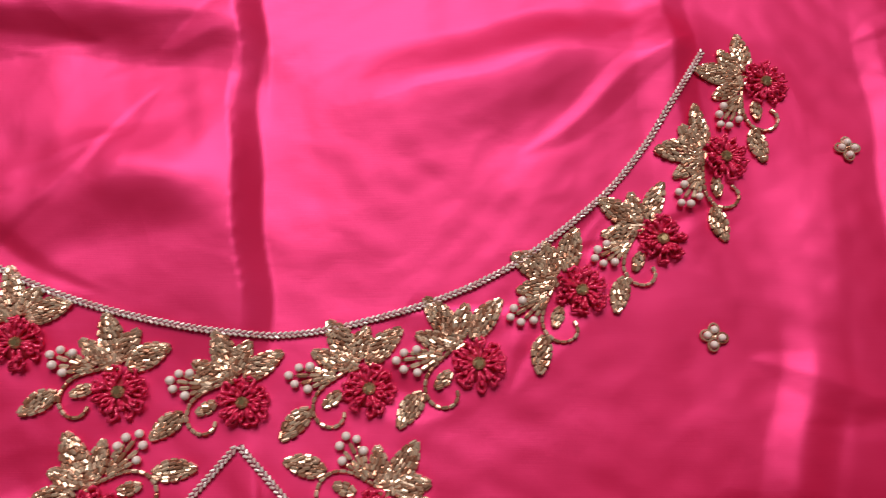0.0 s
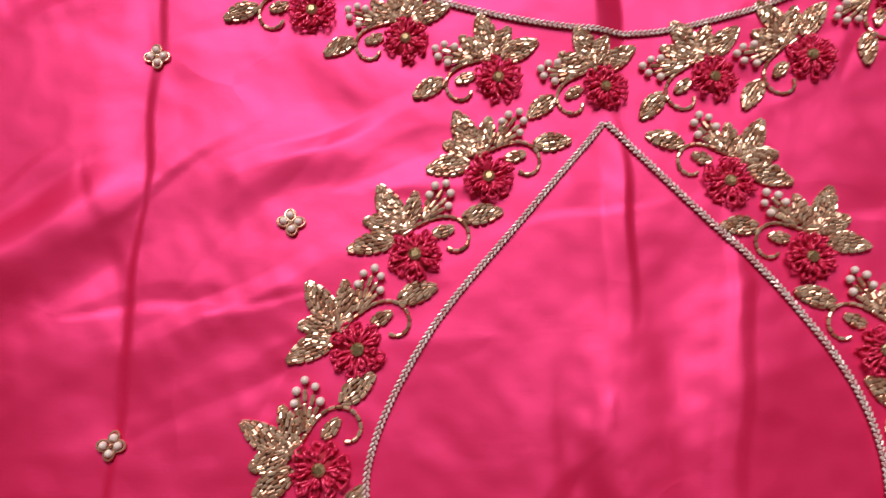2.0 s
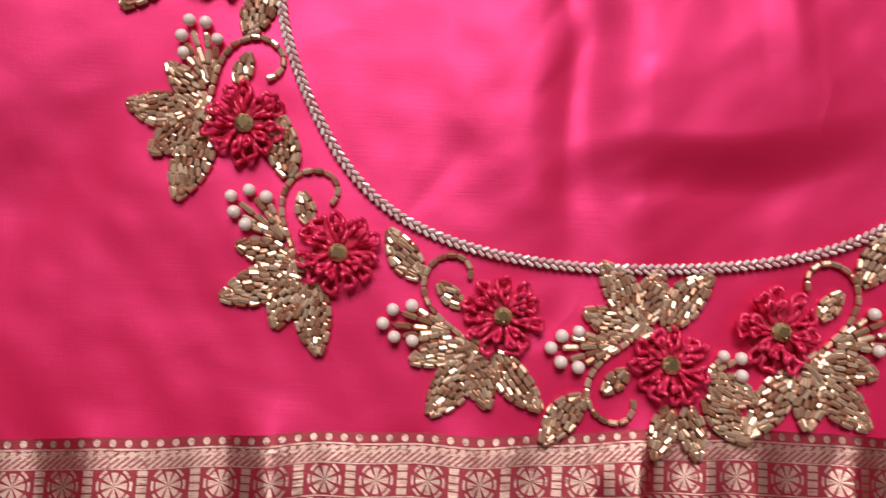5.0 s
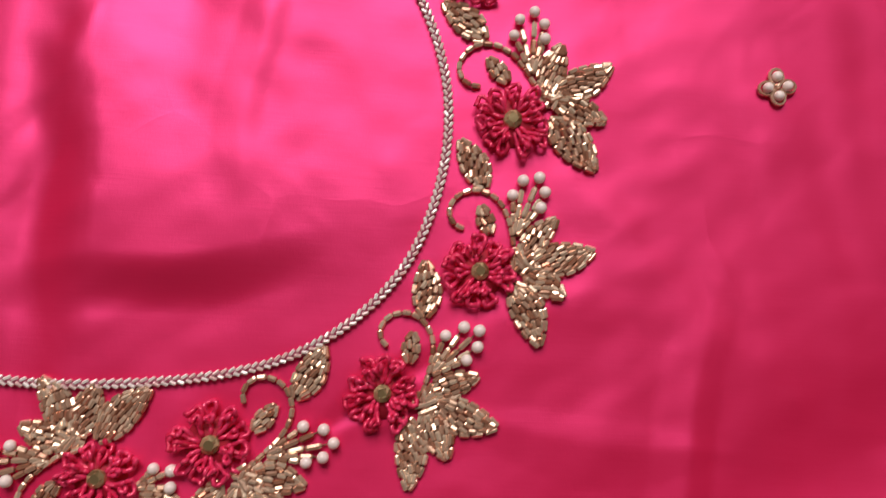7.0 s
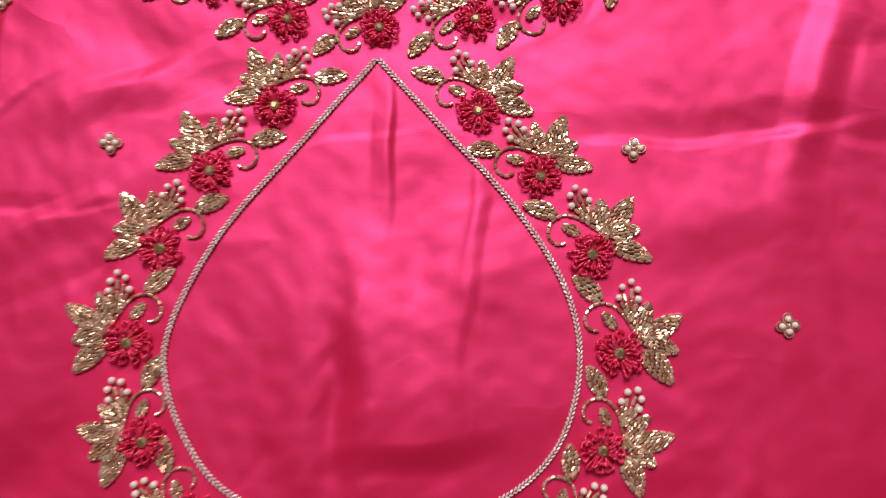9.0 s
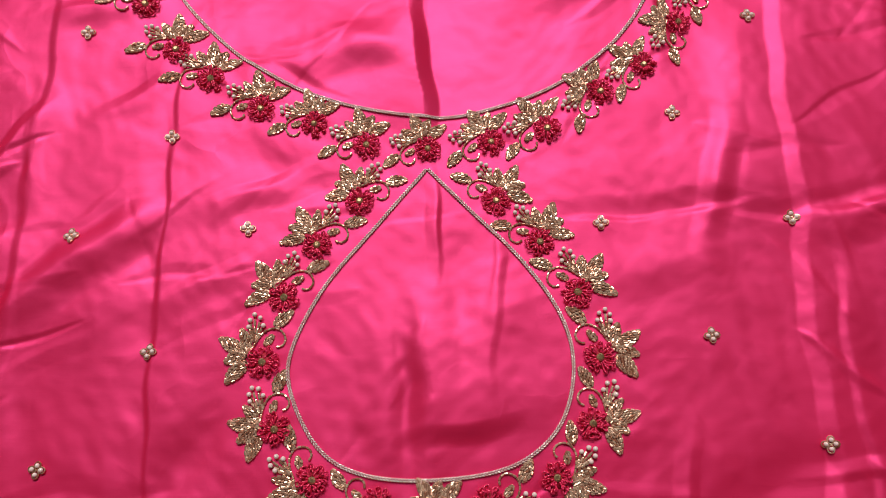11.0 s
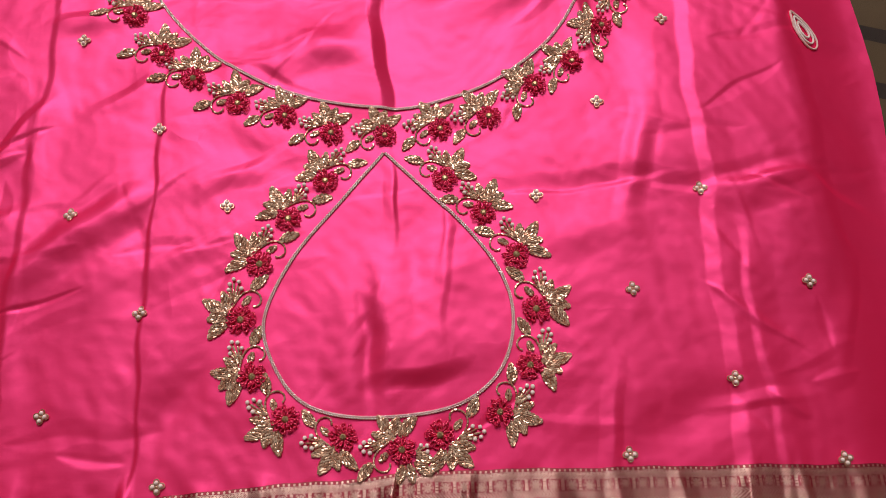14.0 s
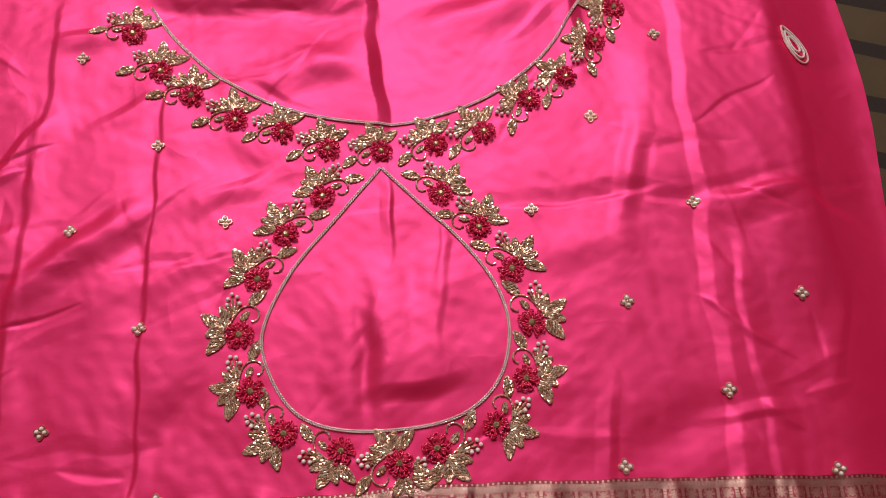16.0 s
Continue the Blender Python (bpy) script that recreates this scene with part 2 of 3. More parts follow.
class Shape:
    """Vertices and faces in millimetres."""
    def __init__(self):
        self.v, self.f = [], []

    def add(self, verts, faces):
        n = len(self.v)
        self.v.extend(verts)
        self.f.extend([tuple(i + n for i in f) for f in faces])

    def rod(self, a, b, r, sides=6, turn=0.0, bulge=1.0):
        """A faceted tube bead from a to b with chamfered ends."""
        a, b = Vector(a), Vector(b)
        d = (b - a).normalized()
        side = d.cross(Vector((0, 0, 1)))
        side = side.normalized() if side.length > 1e-4 else Vector((1, 0, 0))
        up = side.cross(d)
        verts, faces, rings = [], [], ((0.0, 0.72), (0.14, bulge), (0.86, bulge), (1.0, 0.72))
        for s, k in rings:
            c = a.lerp(b, s)
            for i in range(sides):
                w = turn + 2 * math.pi * i / sides
                verts.append(tuple(c + (side * math.cos(w) + up * math.sin(w)) * r * k))
        for j in range(len(rings) - 1):
            for i in range(sides):
                k = (i + 1) % sides
                faces.append((j * sides + i, j * sides + k, (j + 1) * sides + k, (j + 1) * sides + i))
        faces.append(tuple(range(sides))[::-1])
        faces.append(tuple(range((len(rings) - 1) * sides, len(rings) * sides)))
        self.add(verts, faces)

    def tube(self, pts, r, sides=5, closed=False, rib=0.0):
        pts = [Vector(p) for p in pts]
        n, verts, faces = len(pts), [], []
        for i, p in enumerate(pts):
            before, after = (pts[i - 1], pts[(i + 1) % n]) if closed else (pts[max(i - 1, 0)], pts[min(i + 1, n - 1)])
            d = (after - before).normalized()
            side = d.cross(Vector((0, 0, 1)))
            side = side.normalized() if side.length > 1e-4 else Vector((1, 0, 0))
            up = side.cross(d)
            for k in range(sides):
                w = 2 * math.pi * k / sides
                verts.append(tuple(p + (side * math.cos(w) + up * math.sin(w)) * r * (1 + (rib if i % 2 else -rib))))
        for i in range(n if closed else n - 1):
            j = (i + 1) % n
            for k in range(sides):
                m = (k + 1) % sides
                faces.append((i * sides + k, i * sides + m, j * sides + m, j * sides + k))
        if not closed:
            faces.append(tuple(range(sides))[::-1])
            faces.append(tuple(range((n - 1) * sides, n * sides)))
        self.add(verts, faces)

    def ball(self, c, r, rings=7, segs=12):
        verts, faces = [(c[0], c[1], c[2] + r)], []
        for j in range(1, rings):
            a = math.pi * j / rings
            for i in range(segs):
                b = 2 * math.pi * i / segs
                verts.append((c[0] + r * math.sin(a) * math.cos(b), c[1] + r * math.sin(a) * math.sin(b), c[2] + r * math.cos(a)))
        verts.append((c[0], c[1], c[2] - r))
        for i in range(segs):
            k = (i + 1) % segs
            faces.append((0, 1 + i, 1 + k))
            for j in range(rings - 2):
                faces.append((1 + j * segs + i, 1 + (j + 1) * segs + i, 1 + (j + 1) * segs + k, 1 + j * segs + k))
            faces.append((1 + (rings - 2) * segs + i, len(verts) - 1, 1 + (rings - 2) * segs + k))
        self.add(verts, faces)


BEADS = [unit_bead(0.26 * k) for k in range(4)]


def bead(parent, a, b, thick):
    """One tube bead as an object of its own, from a to b in the parent's millimetres."""
    a, b = Vector(a), Vector(b)
    ob = new("bead", rng.choice(BEADS))
    ob.parent = parent
    ob.matrix_basis = Matrix.LocRotScale((a + b) / 2 * MM, (b - a).to_track_quat("X", "Z"), ((b - a).length, thick, thick))
    return ob


rng = random.Random(7)


def spline(ctrl, step, closed=False):
    """Even steps along a smooth curve through a few control points in the plane."""
    c = [Vector((x, y, 0)) for x, y in ctrl]
    n, fine = len(c), []
    for i in range(n if closed else n - 1):
        if closed:
            p = [c[(i + k) % n] for k in (-1, 0, 1, 2)]
        else:
            p = [c[max(i - 1, 0)], c[i], c[i + 1], c[min(i + 2, n - 1)]]
        for k in range(24):
            s = k / 24
            fine.append(0.5 * (2 * p[1] + (p[2] - p[0]) * s + (2 * p[0] - 5 * p[1] + 4 * p[2] - p[3]) * s * s
                               + (3 * p[1] - p[0] - 3 * p[2] + p[3]) * s ** 3))
    fine.append(c[0] if closed else c[-1])
    out, left = [fine[0]], step
    for a, b in zip(fine, fine[1:]):
        d = (b - a).length
        while d >= left > 0:
            a = a.lerp(b, left / d)
            d -= left
            out.append(a.copy())
            left = step
        left -= d
    return out


# ---- the lie of the cloth ----
# fold lines: ends, height, reach to the left and to the right of the line
# long creases pressed into the length of the cloth
CREASES = (
    (-104, -156, -105.5, -60, -0.9, 14, 1.7), (-105.5, -60, -108, 10, -0.9, 12, 1.6), (-108, 10, -104, 62, -0.7, 9, 1.8),
    (-159, -215, -163, -20, 0.9, 3, 14), (-163, -20, -161, 95, 0.8, 3, 14),
    (154, -215, 152, -60, 1.6, 6, 30), (152, -60, 152, 100, 1.5, 6, 30), (168, -215, 163, -42, 0.9, 3, 12),
    (129, -20, 136, 66, 3.4, 17, 40), (206, -60, 200, 90, 1.8, 30, 9),
)
# folds round the neckline
NECK_FOLDS = (
    (-2, 22, -7, 85, 3.0, 40, 6.2), (-7, 85, -10, 140, 2.8, 40, 6.4),
    (22, 80, 68, 94, 3.6, 14, 24), (62, 94, 106, 95, 3.4, 14, 24), (-124, 94, -7, 86, -3.0, 13, 20),
    (99, 60, 98, 112, 1.4, 10, 6), (-74, 44, -18, 62, 1.6, 14, 14),
)
# folds inside and beside the keyhole
KEY_FOLDS = (
    (4, -31, 3, -10, 1.3, 5, 2), (28, -47, 28, -28, 0.6, 2, 4), (26, -88, 29, -40, 0.4, 5, 3),
    (3, -121, 0, -58, 2.7, 11, 34), (-12, -114, -14, -60, 1.5, 14, 9), (3, -111.5, 30, -106, -2.3, 8, 20),
    (115, -22, 124, 25, 1.4, 7, 9), (160, -22, 194, -12, 2.0, 9, 14), (96, -141, 98, -118, 1.0, 6, 4),
)
SIDE_FOLDS = (
    (-164, -60, -110, -17, 2.9, 11, 15), (-182, -4, -163, 25, 2.2, 5, 12), (-78, -11, -55, -1, 1.2, 4, 9), (-100, 52, -86, 40, 1.0, 5, 7),
    (-160, 76, -128, 84, 1.8, 5, 12), (-230, -60, -168, -30, 2.4, 7, 16), (-96, -50, -74, -40, 1.1, 4, 10),
    (-132, 28, -112, 40, 1.2, 5, 9),
)
# thin crisp creases across the cloth
THIN_FOLDS = (
    (-163, 0, -164, 24, 1.0, 3, 6), (-139, -20, -128, -12, 0.9, 3, 6), (-107, -20, -92, -9, 0.8, 5, 2.5), (60, -19, 107, -17, -0.9, 9, 2.4),
    (107, -17, 124, -14, -1.3, 10, 2.6), (123, -15, 146, -20, -0.8, 8, 3), (146, -20, 162, -15, -0.7, 6, 3), (162, -15, 196, -11, -1.3, 10, 3),
    (78, -88, 101, -107, 0.6, 4, 9), (65, -112, 80, -103, 0.6, 4, 8), (147, -121, 171, -117, 0.9, 5, 3), (197, -11, 226, -26, -1.6, 12, 4),
    (213, -63, 199, -98, 1.0, 4, 10), (163, -25, 165, -38, 0.7, 2.5, 3), (-162, -57, -162, -82, 1.0, 3, 8), (-155, -82, -140, -73, 0.7, 3, 6), (-11, -23, 2, -20, -0.6, 6, 2),
)
# short pleats of the stiffer border
BORDER_FOLDS = tuple((x, -218, x + 1, -150, a * 1.7, wl, wr) for x, a, wl, wr in (
    (-150, 1.2, 8, 6), (-106, 1.6, 3, 4), (-75, 0.7, 9, 6), (-49, 1.5, 6.4, 6), (-21, 0.9, 8, 10), (4.5, 2.3, 6.4, 1.4), (12, 0.5, 3, 6), (20, 0.5, 4, 4),
    (35.5, 1.4, 3.2, 3.2), (54, -0.4, 6, 5), (71, 1.5, 9, 8), (95, 0.9, 7, 8), (121, 0.8, 5, 9), (149, 2.4, 6.4, 5), (172, 1.3, 3, 4), (196, 1.2, 8, 6), (222, 1.2, 8, 6)))
FOLDS = CREASES + tuple((*f[:4], f[4] * 1.4, *f[5:]) for f in NECK_FOLDS + KEY_FOLDS + SIDE_FOLDS) + THIN_FOLDS + BORDER_FOLDS
# soft swells: middle, half lengths, turn in degrees, height
SWELLS = (
    (-28, 61, 26, 9, -20, 2.2), (-8, -80, 12, 26, 0, -0.6), (14, -62, 6, 24, 0, -1.1), (-88, -116, 30, 9, 57, -2.4), (60, 74, 20, 9, 35, -1.2),
    (-130, -60, 22, 12, 35, 1.4), (-60, 2, 16, 9, -30, -1.2), (95, -40, 24, 10, 8, 1.4), (130, -125, 22, 10, 20, -1.5), (185, -40, 18, 34, 0, 1.8),
    (-135, 40, 16, 10, 20, -1.5), (30, -52, 12, 16, 0, 0.8),
)


def lie(x, y):
    """Height of the cloth in millimetres at x, y (arrays)."""
    x, y = np.asarray(x, float), np.asarray(y, float)
    h = np.zeros(np.broadcast(x, y).shape)
    draw = random.Random(11)
    wx, wy = x + 7 * np.sin(0.031 * y + 0.6) + 3 * np.sin(0.09 * y + 0.02 * x), y + 8 * np.sin(0.027 * x + 1.9) + 3 * np.sin(0.08 * x - 0.03 * y)
    for k in range(22):
        wave, turn, ph = draw.uniform(14, 80), draw.uniform(0, math.pi), draw.uniform(0, 6.28)
        q = np.sin((wx * math.cos(turn) + wy * math.sin(turn)) * 2 * math.pi / wave + ph)
        h += wave / 6.28 * (0.0045 * q if k % 3 else 0.012 * (0.6 - np.sqrt(q * q + 0.006)))
    for k in range(9):
        wave, turn, ph = draw.uniform(6, 15), draw.uniform(0, math.pi), draw.uniform(0, 6.28)
        h += 0.018 * wave / 6.28 * np.sin((wx * math.cos(turn) + wy * math.sin(turn)) * 2 * math.pi / wave + ph) * (0.55 + 0.45 * np.sin(0.07 * wx + ph) * np.sin(0.06 * wy + k))
    for x0, y0, x1, y1, a, wl, wr in FOLDS:
        dx, dy = x1 - x0, y1 - y0
        ln = math.hypot(dx, dy)
        s = ((x - x0) * dx + (y - y0) * dy) / ln
        d = ((x - x0) * dy - (y - y0) * dx) / ln + 1.3 * np.sin(s * 0.07 + x0) + 0.6 * np.sin(s * 0.19 + y0)
        w = np.where(d < 0, wl, wr)
        soft = 7.0 if y0 > -216 else 3.0
        fade = 1 / (1 + np.exp(-s / soft)) / (1 + np.exp((s - ln) / soft))
        e = np.abs(d) / w
        h += a * fade * np.where(w <= 6.5, np.clip(1 - np.sqrt(e * e + 0.006), 0, None), np.where(w <= 15, 0.35 * np.clip(1 - np.sqrt(e * e + 0.006), 0, None) + 0.65 * (0.5 + 0.5 * np.cos(np.pi * np.clip(e, 0, 1))), np.exp(-e * e / (0.25 + e))))
    # the stiffer border ripples along its length
    ripple = sum(0.05 * wave / 6.28 * np.sin(x * 6.28 / wave + 0.01 * wave * y / 3 + wave) for wave in (31.0, 17.3, 9.1))
    h += ripple / (1 + np.exp((y + 149) / 1.5))
    # short crisp wrinkles
    for k in range(70):
        x0, y0, turn, ln = draw.uniform(-240, 230), draw.uniform(-140, 110), draw.gauss(0.2, 0.7), draw.uniform(10, 34)
        a, wl, wr = draw.choice((-1, 1)) * draw.uniform(0.25, 0.75), draw.uniform(1.6, 7), draw.uniform(1.6, 7)
        s = (x - x0) * math.cos(turn) + (y - y0) * math.sin(turn)
        d = (y - y0) * math.cos(turn) - (x - x0) * math.sin(turn) + 0.0012 * ln * np.sin(s * 0.15 + k) * ln
        e = np.abs(d) / np.where(d < 0, wl, wr) + np.clip(np.abs(s) / ln, 0, 1) ** 2
        h += a * np.clip(1.05 - np.sqrt(e * e + 0.01), 0, None)
    for cx, cy, rx, ry, turn, a in SWELLS:
        c, s = math.cos(radians(turn)), math.sin(radians(turn))
        u, v = ((x - cx) * c + (y - cy) * s) / rx, ((y - cy) * c - (x - cx) * s) / ry
        h += a * np.exp(-(u * u + v * v))
    # the cloth runs down to the sheet along its side
    drop = np.clip((x - 196) / 46, 0, 1)
    return h - 1.0 - 11.0 * drop * drop * (3 - 2 * drop)


def hem(x):
    """Where the gold border meets the plain silk."""
    x = np.asarray(x, float)
    line = np.interp(x, (-290, -155, -110, -87, -64, -41, -18, 4, 27, 146, 210, 290), (-168, -158, -154.8, -152.2, -150, -148.4, -147.4, -145.6, -144.4, -144.9, -146, -148))
    return line + 0.25 * np.sin(x * 0.13) + 0.12 * np.sin(x * 0.41)


def side(y):
    """The cut side of the cloth."""
    return 247.0 + 2.5 * np.sin(y * 0.035) + np.clip(-y - 20, 0, None) * 0.16


def cloth_sheet(name, xs, ts, top, low, mat, parent):
    """A strip of the cloth between two lines; t runs from 0 at the top line to 1 at the low one."""
    t, x = np.meshgrid(ts, xs, indexing="ij")
    edge = side(top(x) * (1 - t) + low(x) * t)
    x = np.where(x > 150, 150 + (x - 150) * (edge - 150) / (240.0 - 150), x)
    y = top(x) * (1 - t) + low(x) * t
    z = lie(x, y)
    nr, nc = x.shape
    me = bpy.data.meshes.new(name)
    v = np.stack([x, y, z], -1).reshape(-1, 3) * MM
    i = np.arange(nr - 1)[:, None] * nc + np.arange(nc - 1)[None]
    f = np.stack([i + nc, i + nc + 1, i + 1, i], -1).reshape(-1, 4)
    me.from_pydata(v.tolist(), [], f.tolist())
    me.materials.append(mat)
    me.polygons.foreach_set("use_smooth", [True] * len(me.polygons))
    uv = me.uv_layers.new(name="UVMap")
    loops = np.empty(len(me.loops), int)
    me.loops.foreach_get("vertex_index", loops)
    flat = np.stack([x.ravel(), (hem(x) - y).ravel()], -1)
    uv.data.foreach_set("uv", flat[loops].ravel())
    me.update()
    ob = new(name, me)
    ob.parent = parent
    return ob


# ---- the room ----
def box(name, lo, hi, mat, kind="structure", label="", category=""):
    bm = bmesh.new()
    bmesh.ops.create_cube(bm, size=1.0, matrix=Matrix.Translation([(a + b) / 2 for a, b in zip(lo, hi)])
                          @ Matrix.Diagonal([b - a for a, b in zip(lo, hi)] + [1]))
    me = bpy.data.meshes.new(name)
    bm.to_mesh(me)
    bm.free()
    me.materials.append(mat)
    return tagged(new(name, me), label, category, kind=kind)


# unseen floor, walls and ceiling, added for bounced light and reflections
box("floor", (-1.7, -1.7, -0.15), (1.7, 1.52, -0.018), WALL, label="plain unseen floor that closes the room", category="floor")
box("wall_west", (-1.8, -1.7, -0.013), (-1.7, 1.52, 2.6), WALL, label="plain unseen plaster wall that closes the room", category="wall")
box("wall_east", (1.7, -1.7, -0.013), (1.8, 1.52, 2.6), WALL, label="plain unseen plaster wall that closes the room", category="wall")
box("wall_south", (-1.7, -1.8, -0.013), (1.7, -1.7, 2.6), WALL, label="plain unseen plaster wall that closes the room", category="wall")
box("ceiling", (-1.8, -1.8, 2.6), (1.8, 1.62, 2.7), WALL, label="plain unseen plaster ceiling that closes the room", category="ceiling")


def window_wall():
    bm = bmesh.new()
    x0, x1, z0, z1 = WIN[0] - 0.8, WIN[0] + 0.8, WIN[2] - 0.64, WIN[2] + 0.64
    for lo, hi in (((-1.7, 1.4, -0.013), (x0, 1.52, 2.6)), ((x1, 1.4, -0.013), (1.7, 1.52, 2.6)),
                   ((x0, 1.4, -0.013), (x1, 1.52, z0)), ((x0, 1.4, z1), (x1, 1.52, 2.6))):
        bmesh.ops.create_cube(bm, size=1.0, matrix=Matrix.Translation([(a + b) / 2 for a, b in zip(lo, hi)])
                              @ Matrix.Diagonal([b - a for a, b in zip(lo, hi)] + [1]))
    me = bpy.data.meshes.new("wall_north")
    bm.to_mesh(me)
    bm.free()
    me.materials.append(WALL)
    return tagged(new("wall_north", me), "plain unseen plaster wall with a window opening", "wall", kind="structure")


window_wall()


def bed_sheet():
    xs, ys = np.linspace(-900, 900, 181), np.linspace(-900, 900, 181)
    y, x = np.meshgrid(ys, xs, indexing="ij")
    z = -14.6 + 0.7 * np.sin(0.05 * x + 0.03 * y) + 0.5 * np.sin(0.09 * y - 0.02 * x)
    n = len(xs)
    verts = np.stack([x, y, z], -1).reshape(-1, 3).tolist()
    faces = [(j * n + i, j * n + i + 1, (j + 1) * n + i + 1, (j + 1) * n + i) for j in range(n - 1) for i in range(n - 1)]
    ob = new("bed_sheet", mesh_of("bed_sheet", verts, faces, SHEET, True))
    return tagged(ob, "brown striped woven sheet spread under the silk", "sheet")


bed_sheet()

# ---- the silk ----
cloth = tagged(new("silk_cloth"), "creased bright pink silk blouse piece with gold border", "cloth")
XS = np.concatenate([np.arange(-290, 150, 0.75), np.linspace(150, 240, 121)])
cloth_sheet("silk_panel", XS, np.linspace(0, 1, 420), lambda x: 165 + 0 * x, hem, SILK, cloth)
tagged(cloth_sheet("border", XS, np.linspace(0, 1, 70), hem, lambda x: hem(x) - 66, ZARI, cloth), "gold and crimson brocade border")


GX, GY = np.arange(-300, 262.0, 0.5), np.arange(-230, 180.0, 0.5)
LIE = lie(GX[None, :], GY[:, None])


def rest(x, y):
    """Height of the cloth under a point, in millimetres."""
    i, j = min(max((x + 300) * 2, 0), len(GX) - 2), min(max((y + 230) * 2, 0), len(GY) - 2)
    a, b = int(i), int(j)
    i, j = i - a, j - b
    low = LIE[b, a] * (1 - i) + LIE[b, a + 1] * i
    return float(low * (1 - j) + (LIE[b + 1, a] * (1 - i) + LIE[b + 1, a + 1] * i) * j)


# ---- embroidery ----
class Spot:
    """Turns a motif's own millimetres (u to its pearls, v across) into the cloth's, relative to the motif's middle."""
    def __init__(self, x, y, turn, flip, scale=1.0):
        self.x, self.y, self.z = x, y, rest(x, y)
        self.c, self.s, self.flip, self.k = math.cos(radians(turn)), math.sin(radians(turn)), -1 if flip else 1, scale * 1.05

    def __call__(self, u, v, w=0.0):
        u, v = u * self.k, v * self.flip * self.k
        x, y = u * self.c - v * self.s, u * self.s + v * self.c
        return (x, y, rest(self.x + x, self.y + y) - self.z + w)


def lay(to, spot, a, b, r, w):
    """A tube bead lying on the cloth from a to b: into a shape, or as a piece under a part."""
    a, b = spot(*a, w + rng.uniform(-0.22, 0.3)), spot(*b, w + rng.uniform(-0.22, 0.3))
    if isinstance(to, Shape):
        to.rod(a, b, r, 6, rng.uniform(0, 1))
    else:
        bead(to, a, b, r * 2)


def leaf(name, spot, motif, base, tip, width, bend=0.0):
    """A pointed leaf: a dark umber patch added as shade in the gaps, slanting rows of cut beads, and a bead outline.
    """
    sh = Shape()
    bx, by = base
    dx, dy = tip[0] - bx, tip[1] - by
    ln = math.hypot(dx, dy)
    dx, dy = dx / ln, dy / ln

    def at(s, o):
        o += bend * math.sin(math.pi * s) * ln
        return (bx + dx * s * ln - dy * o, by + dy * s * ln + dx * o)

    def half(s):
        return width / 2 * math.sin(math.pi * min(max(s, 0), 1) ** 0.85) ** 0.8

    rim = [at(i / 10, half(i / 10) + 0.1) for i in range(11)] + [at(i / 10, -half(i / 10) - 0.1) for i in range(9, 0, -1)]
    m = len(rim)
    sh.add([spot(*p, 0.35) for p in rim] + [spot(*p, -0.2) for p in rim], [tuple(range(m))[::-1]] + [(i, (i + 1) % m, m + (i + 1) % m, m + i) for i in range(m)])
    ground = len(sh.f)
    lanes = max(1, round((width - 0.9) / 0.82))
    slant = rng.choice((-1, 1)) * rng.uniform(0.15, 0.42)
    for k in range(lanes):
        lane = (k + 0.5) / lanes * 2 - 1
        s = rng.uniform(0.05, 0.16)
        while s < 0.93:
            step = rng.uniform(1.2, 1.75) / ln
            a, b = s, min(s + step * 0.92, 0.97)
            if half((a + b) / 2) * (1 - abs(lane) * 0.2) > 0.55:
                lean = slant + rng.uniform(-0.18, 0.18)
                lay(sh, spot, at(a, max(-1, min(1, lane - lean / width * 2)) * (half(a) - 0.25)), at(b, max(-1, min(1, lane + lean / width * 2)) * (half(b) - 0.25)), 0.42, 0.74)
            s += step
    ob = part(name, sh, GOLD, motif)
    ob.data.materials.append(UMBER)
    for k in range(ground):
        ob.data.polygons[k].material_index = 1
    n = max(3, round(ln / 1.8))
    for sgn in (-1, 1):
        for i in range(n):
            a, b = (i + 0.09) / n, (i + 0.91) / n
            lay(ob, spot, at(a, sgn * half(a)), at(b, sgn * half(b)), 0.45, 0.6)
    return ob


def tendril(name, spot, motif, ctrl, length, label):
    """Tube beads strung on a thread along a curve."""
    pts = spline(ctrl, length)
    sh = Shape()
    sh.tube([spot(p[0], p[1], 0.45) for p in pts], 0.16, 5)
    ob = part(name, sh, UMBER, motif, label)
    for a, b in zip(pts, pts[1:]):
        gap = (b - a) * 0.06
        lay(ob, spot, (a + gap)[:2], (b - gap)[:2], 0.46, 0.55)
    return ob


def petal_shape(spot, ang, reach, rise, wide):
    """A doubled loop of coiled crimson wire standing out from the flower's middle, crumpled at its end."""
    sh = Shape()
    ph = rng.uniform(0, 6.28)
    for r0, r1, wd, z0, z1, rad in ((1.3, reach, wide, 0.6, rise, 0.38), (1.5, reach * rng.uniform(0.6, 0.85), wide * 0.5, 1.3, rise + rng.uniform(0.5, 1.5), 0.36)):
        a2 = ang + rng.uniform(-0.14, 0.14)
        c, s = math.cos(a2), math.sin(a2)
        kink, pts, n = rng.uniform(0.12, 0.34), [], 24
        for i in range(n + 1):
            t = i / n
            q = math.sin(math.pi * t)
            rr = r0 + (r1 - r0) * q ** 0.7 + kink * math.sin(19 * t + ph) * q
            oo = wd * math.sin(2 * math.pi * t) * (0.35 + 0.75 * q) + kink * math.sin(13 * t + ph)
            zz = z0 + (z1 - z0) * q + 0.34 * math.sin(16 * t + ph)
            pts.append(spot(rr * c - oo * s, rr * s + oo * c, zz))
        sh.tube(pts, rad, 6, rib=0.16)
    return sh


